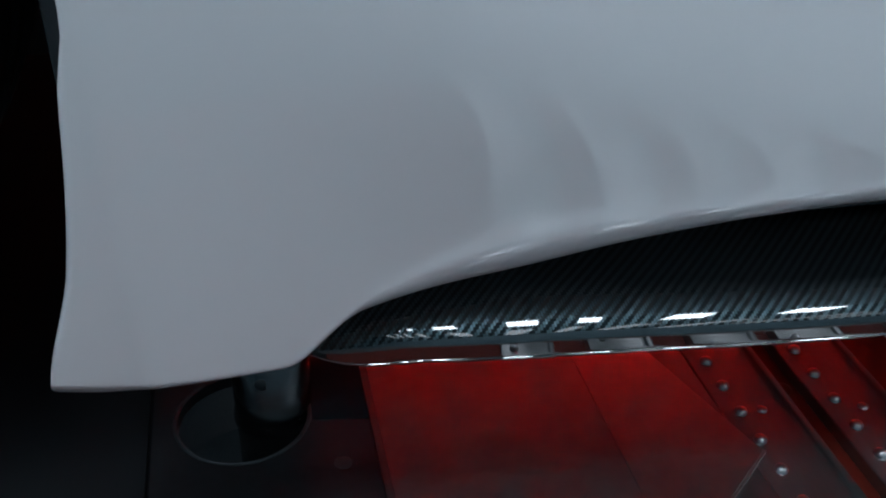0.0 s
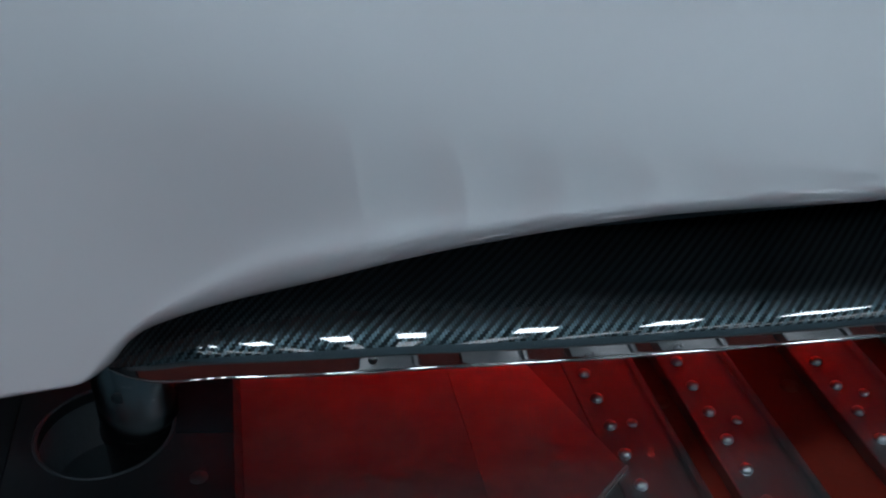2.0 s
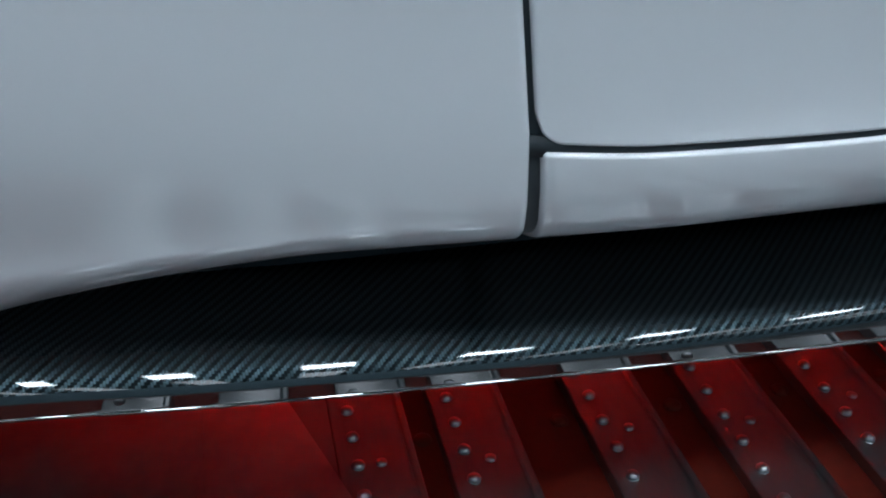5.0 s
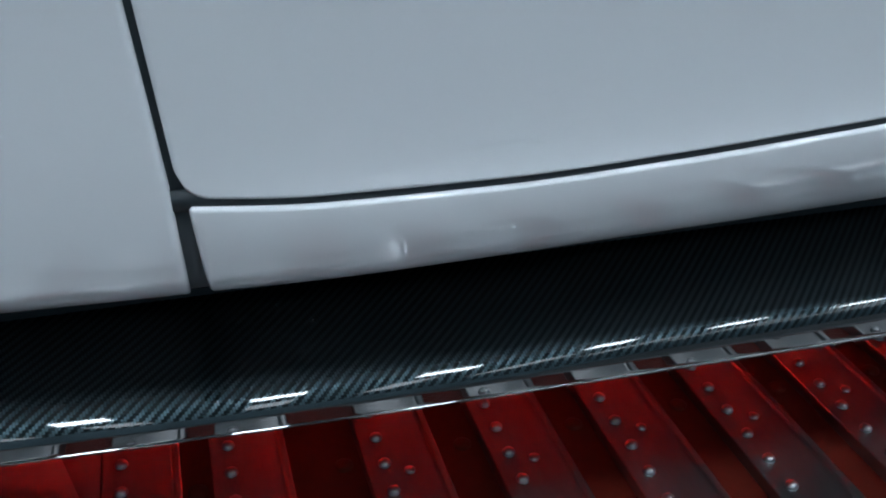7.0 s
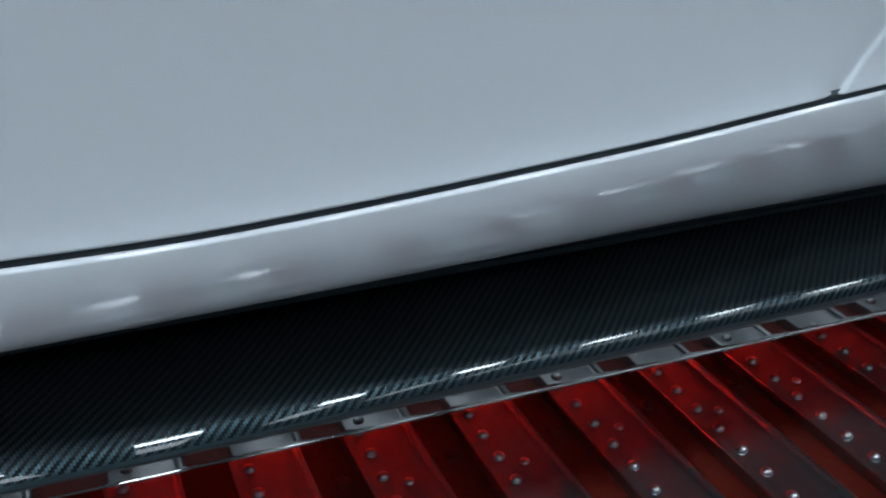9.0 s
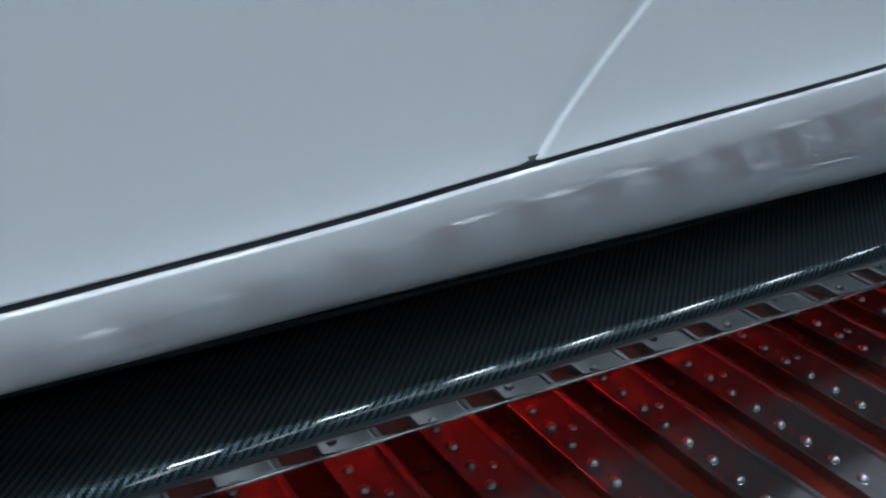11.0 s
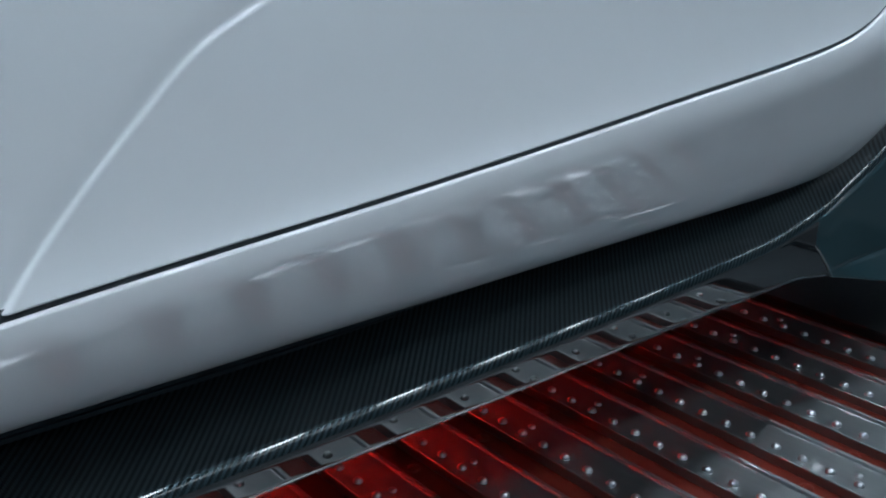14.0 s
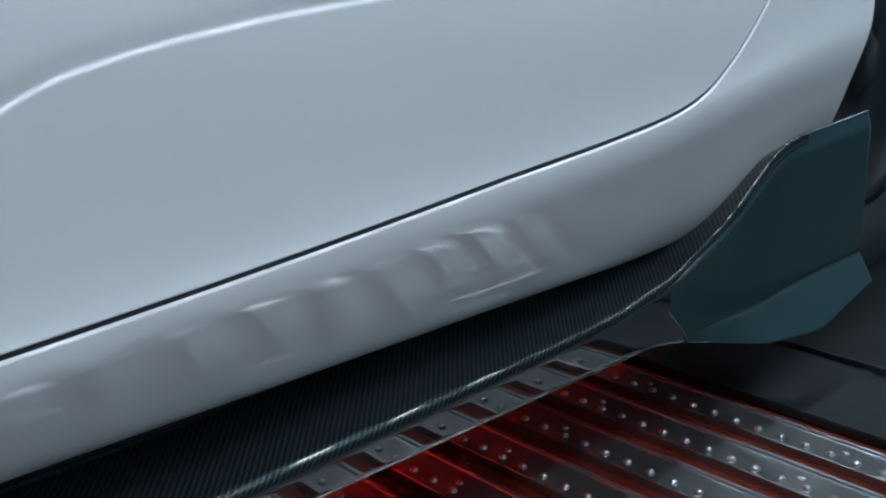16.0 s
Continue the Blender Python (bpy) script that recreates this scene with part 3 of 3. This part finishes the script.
# winglet in front of the rear wheel
verts, uvs, nz = [], [], 110
xs = np.linspace(1.13, 1.477, 110)
for x0, v in ((x0, v) for x0 in xs for v in np.linspace(0, 1, nz)):
    x = x0 + (0.055 - 0.07 * v) * (1 - (x0 - 1.13) / 0.347) + 0.022 * (1 - v) * (x0 - 1.13) / 0.347
    zt, zb = float(lip_top(x)), float(lip_low(x))
    kink = float(pchip([1.06, 1.15, 1.27, 1.375, 1.5], [0.119, 0.1145, 0.121, 0.135, 0.146], x))
    z = zb + (zt - zb) * v
    flare = 0.55 * max(0.0, kink - z) * smoothstep(1.14, 1.3, x)
    groove = 0.0015 * math.exp(-((z - kink - 0.002) / 0.0022) ** 2) * smoothstep(1.16, 1.24, x)
    y = groove + float(lip_y(x)) + 0.0012 - 0.0030 * smoothstep(1.12, 1.19, x) - flare + 0.004 * smoothstep(0.9, 1.0, v)
    verts.append((x, y, z))
    uvs.append((x + 3.0, z + 3.0))
winglet = part("winglet", mesh_of("winglet", verts, grid_faces(len(xs), nz), uvs=uvs), FIN, skirt, "dark upright carbon winglet with a flared foot")
winglet.matrix_parent_inverse = skirt_origin
sol = winglet.modifiers.new("thickness", "SOLIDIFY")
sol.thickness, sol.offset = 0.004, -1

# ---------- studded steel deck ----------
PITCH, ROW = 0.08, 0.02574
Y0, Y1 = -0.46, 1.30
deck = tagged(part("deck", prism_mesh("deck", [(-0.60, Y0), (1.348, Y0), (1.348, Y1), (-0.17, Y1), (-0.17, -0.126), (-0.60, -0.126)], -0.030, -0.012), RUST), "red oxide painted deck under studded steel slats", "floor", kind="structure")


def slat_mesh(Y1=Y1):
    prof = [(-0.012, -0.012), (-0.012, -0.0035), (-0.0115, -0.0027), (-0.0105, -0.0025), (0.0300, -0.0025), (0.0312, -0.0020), (0.0318, 0.0005),
            (0.0328, 0.0012), (0.0350, 0.0012), (0.0360, 0.0004), (0.0362, -0.002), (0.0362, -0.012)]
    ys = np.linspace(Y0, Y1, 3)
    verts = [(x, y, z) for y in ys for x, z in prof]
    return mesh_of("slat", verts, grid_faces(3, len(prof), flip=True), smooth=False)


STUD_MESH = lathe_mesh("stud", [(0.0044, -0.003), (0.0042, -0.0014), (0.0036, -0.0002), (0.0026, 0.0007), (0.0013, 0.0012), (0.0, 0.0014)], 12)
RIVET_MESH = lathe_mesh("rivet", [(0.0036, -0.003), (0.0035, -0.0014), (0.0024, -0.0006), (0.0, -0.0004)], 12)
BOLT_MESH = lathe_mesh("bolt", [(0.0062, -0.013), (0.0060, -0.0105), (0.0040, -0.0096), (0.0, -0.0094)], 12)
for me, mat in ((STUD_MESH, STUD), (RIVET_MESH, STUD), (BOLT_MESH, RUST)):
    me.materials.append(mat)
SLAT_MESH = slat_mesh()
SLAT_MESH.materials.append(STEEL)
SHORT_MESH = slat_mesh(-0.128)
SHORT_MESH.materials.append(STEEL)
starts = [-0.0006, 0.0, -0.017, -0.0275, -0.0416, -0.0512, -0.0677, -0.0803, -0.0950, -0.0326, -0.0501, -0.0628, -0.0548, -0.1443, -0.0830, -0.1488, -0.1648, -0.1779]
for k, start in list(enumerate(starts)) + [(-1, 0.004), (-2, 0.011)]:
    x = -0.0806 + 0.08 * k if k < 0 else -0.0806 if k == 0 else -0.0143 if k == 1 else (k - 1) * PITCH
    slat = part("slat", SLAT_MESH if k >= 0 else SHORT_MESH, None, deck)
    slat.location.x = x
    first = start - ROW * math.floor((start + 0.44) / ROW)
    for r in range(28):
        y = first + r * ROW
        if (k < 0 and y > -0.14) or (k == 0 and -0.05 < y < -0.035):
            continue
        stud = part("stud", STUD_MESH, None, slat)
        stud.location = (0, y, 0)
    for j in range(3 if k >= 0 else 0):
        rivet = part("rivet", RIVET_MESH, None, slat)
        rivet.location = (0.0142, (-0.0105 if k % 2 else -0.001) - 0.229 * (j - 1), 0)
    if k > 0:
        for j in range(4):
            bolt = part("bolt", BOLT_MESH, None, deck)
            bolt.location = (x - 0.0235 if k > 1 else x - 0.0215, 0.024 - 0.229 * (j - 1), 0)

part("filler_strip", box_mesh("filler_strip", (-0.1240, -0.100, -0.0118), (-0.0930, Y1, -0.0026), 0.0005), STEEL, deck)

# bent plate over the deck's front end
plate = tagged(part("ramp_plate", prism_mesh("ramp_plate", [(-0.172, -0.125), (-0.119, -0.069), (-0.083, -0.038), (-0.0865, -0.033), (-0.128, 0.10), (-0.172, 0.10)], -0.0135, 0.0012, 0.0012), PLATE),
               "bent smooth steel ramp plate lit red, with a cut corner", "plate")
me = mesh_of("sloping_leaf", [(-0.172, -0.125, 0.0012), (-0.3065, -0.125, -0.0135), (-0.3065, 0.9, -0.0135), (-0.172, 0.9, 0.0012),
                              (-0.172, -0.125, -0.006), (-0.3065, -0.125, -0.022), (-0.3065, 0.9, -0.022), (-0.172, 0.9, -0.006)],
             [(0, 1, 2, 3)[::-1], (4, 5, 6, 7), (0, 4, 5, 1), (1, 5, 6, 2), (2, 6, 7, 3), (3, 7, 4, 0)][:], smooth=False)
part("sloping_leaf", me, PLATE, plate)
part("edge_strip", box_mesh("edge_strip", (-0.3115, -0.125, -0.025), (-0.3068, 0.9, -0.0125), 0.001), STEEL, plate)

# lower landing with a round socket and its pin
cx, cy, rad = -0.391, 0.067, 0.041


def ring_plate(name, cx, cy, r, lo, hi, z0, z1, steps=48):
    """A rectangular plate with a round hole through it."""
    top, verts, faces = [], [], []
    for s in range(steps):
        a = 2 * math.pi * s / steps
        c, sn = math.cos(a), math.sin(a)
        far = min(((hi[0] - cx) if c > 0 else (cx - lo[0])) / max(abs(c), 1e-6), ((hi[1] - cy) if sn > 0 else (cy - lo[1])) / max(abs(sn), 1e-6))
        for z in (z1, z0):
            verts += [(cx + r * c, cy + r * sn, z), (cx + far * c, cy + far * sn, z)]
    for s in range(steps):
        a, b = 4 * s, 4 * ((s + 1) % steps)
        faces += [(a, a + 1, b + 1, b), (a + 2, b + 2, b + 3, a + 3), (a, b, b + 2, a + 2), (a + 1, a + 3, b + 3, b + 1)]
    return mesh_of(name, verts, faces, smooth=False)


landing = tagged(part("landing_plate", ring_plate("landing_plate", cx, cy, rad, (-0.447, -0.125), (-0.3118, 0.30), -0.023, -0.015), LANDSTEEL),
                 "dark worn steel plate with a round socket", "plate")
part("socket", lathe_mesh("socket", [(0.0412, -0.0148), (0.0425, -0.0135), (0.0440, -0.0148), (0.0412, -0.016), (0.0408, -0.07), (0.0, -0.07)], 48), PLASTIC, landing).location = (cx, cy, 0)
# Flat dark disc; the shade inside the screw hole is put into its colour.
hole = part("screw_hole_disc", lathe_mesh("screw_hole_disc", [(0.0, -0.0146), (0.0050, -0.0146), (0.0056, -0.0150)], 16), PLASTIC, landing)
hole.location = (-0.333, 0.0145, 0)
# Flat patch on the plate: the open pocket's shade is put into its colour.
pocket_dark = part("pocket_dark", prism_mesh("pocket_dark", [(-0.3475, 0.056), (-0.3095, 0.0500), (-0.3115, 0.115), (-0.349, 0.119)], -0.0155, -0.0142, 0.0003), PIT, landing, "flat black patch for the dark of a rectangular pocket")
pin = tagged(part("locating_pin", lathe_mesh("locating_pin", [(0.0, 0.075), (0.022, 0.075), (0.0248, 0.073), (0.0250, -0.020), (0.0262, -0.022), (0.0262, -0.026), (0.0245, -0.028), (0.0245, -0.07)], 48), CHROME),
             "turned steel locating pin standing in a round socket", "pin")
pin.location = (-0.371, 0.080, 0)
# Black disc on the pin, its colour standing in for shade in the hole.
eye = part("pin_hole_disc", lathe_mesh("pin_hole_disc", [(0.0, -0.0254), (0.0042, -0.0254), (0.0046, -0.0248)], 16, "Y"), PLASTIC, pin)
eye.location = (-0.006, 0.0008, 0.0185)

# smooth end plates towards both wheels
end = tagged(part("end_plate", box_mesh("end_plate", (1.349, Y0, -0.012), (1.520, Y1, -0.001), 0.0015), ENDSTEEL), "smooth grey steel end plate", "plate")
part("flange", box_mesh("flange", (1.516, Y0, -0.001), (1.522, Y1, 0.006), 0.001), ENDSTEEL, end)
tagged(part("wheel_plate", box_mesh("wheel_plate", (1.530, Y0, -0.05), (2.6, Y1, -0.012), 0.003), DARKPLATE), "dark steel wheel plate", "plate")
tagged(part("wheel_plate", box_mesh("wheel_plate", (-1.6, -0.125, -0.06), (-0.4475, Y1, -0.022), 0.003), DARKPLATE), "dark steel wheel plate", "plate")

# red light bars on the deck under the car
for y in (0.42, 0.95):
    bar = tagged(part("red_light_bar", box_mesh("red_light_bar", (-0.24 if y < 0.5 else -0.12, y, 0.003), (1.34, y + 0.03, 0.022), 0.003), REDLAMP), "glowing red light bar lying under the car", "light bar", group="red light bars")
    # Unseen black sheet, added so the bar's red does not spill outside.
    part("spill_screen", box_mesh("spill_screen", (-0.26 if y < 0.5 else -0.14, y - 0.012, 0.003), (1.35, y - 0.006, 0.060), 0.001), PIT, bar, "unseen black sheet that blocks red spill")

# ---------- the hall ----------
X0, X1, YA, YB, ZF, ZC = -4.0, 5.4, -4.4, 4.2, -0.35, 2.9
tagged(part("floor", box_mesh("floor", (X0, YA, ZF - 0.1), (X1, YB, ZF)), CONCRETE), "grey sealed concrete hall floor", "floor", kind="structure")
tagged(part("ceiling", box_mesh("ceiling", (X0, YA, ZC), (X1, YB, ZC + 0.1)), WALL), "dark grey ceiling", "ceiling", kind="structure")
tagged(part("wall_south", box_mesh("wall_south", (X0, YA - 0.1, ZF), (X1, YA, ZC)), WALL), "dark grey wall", "wall", kind="structure")
tagged(part("wall_north", box_mesh("wall_north", (X0, YB, ZF), (X1, YB + 0.1, ZC)), WALL), "dark grey wall", "wall", kind="structure")
tagged(part("wall_west", box_mesh("wall_west", (X0 - 0.1, YA, ZF), (X0, YB, ZC)), WALL), "dark grey wall", "wall", kind="structure")
tagged(part("wall_east", box_mesh("wall_east", (X1, YA, ZF), (X1 + 0.1, YB, ZC)), WALL), "dark grey wall", "wall", kind="structure")
tagged(part("deck_support", box_mesh("deck_support", (-1.55, Y0 + 0.03, ZF), (2.55, Y1 - 0.03, -0.061), 0.004), PLASTIC), "dark base under the steel deck", "base", kind="structure")


def ceiling_light(x, y, lx, ly, glow):
    lamp = tagged(empty("ceiling_light", (x, y, ZC - 0.03)), "unseen flat white ceiling light panel", "ceiling light", group="ceiling lights")
    part("frame", box_mesh("frame", (-lx / 2 - 0.012, -ly / 2 - 0.012, -0.004), (lx / 2 + 0.012, ly / 2 + 0.012, 0.029), 0.003), WALL, lamp)
    part("diffuser", box_mesh("diffuser", (-lx / 2, -ly / 2, -0.008), (lx / 2, ly / 2, -0.0045)), glow, lamp)
    return lamp


first_lamp = ceiling_light(-2.82, -0.09, 0.24, 0.12, LAMP)
for i in range(1, 13):
    copy_thing(first_lamp, Matrix.Translation((-2.82 + 0.56 * i, -0.09, ZC - 0.03)))


row_lamp = ceiling_light(-2.60, -1.42, 0.18, 0.50, ROWLAMP)
for i in range(1, 14):
    copy_thing(row_lamp, Matrix.Translation((-2.60 + 0.56 * i, -1.42, ZC - 0.03)))

# Fill row, added out of view so the lip mirrors bright slats.
far_fill = ceiling_light(-2.60, -3.30, 0.18, 1.80, FARFILL)
for i in range(1, 14):
    copy_thing(far_fill, Matrix.Translation((-2.60 + 0.56 * i, -3.30, ZC - 0.03)))
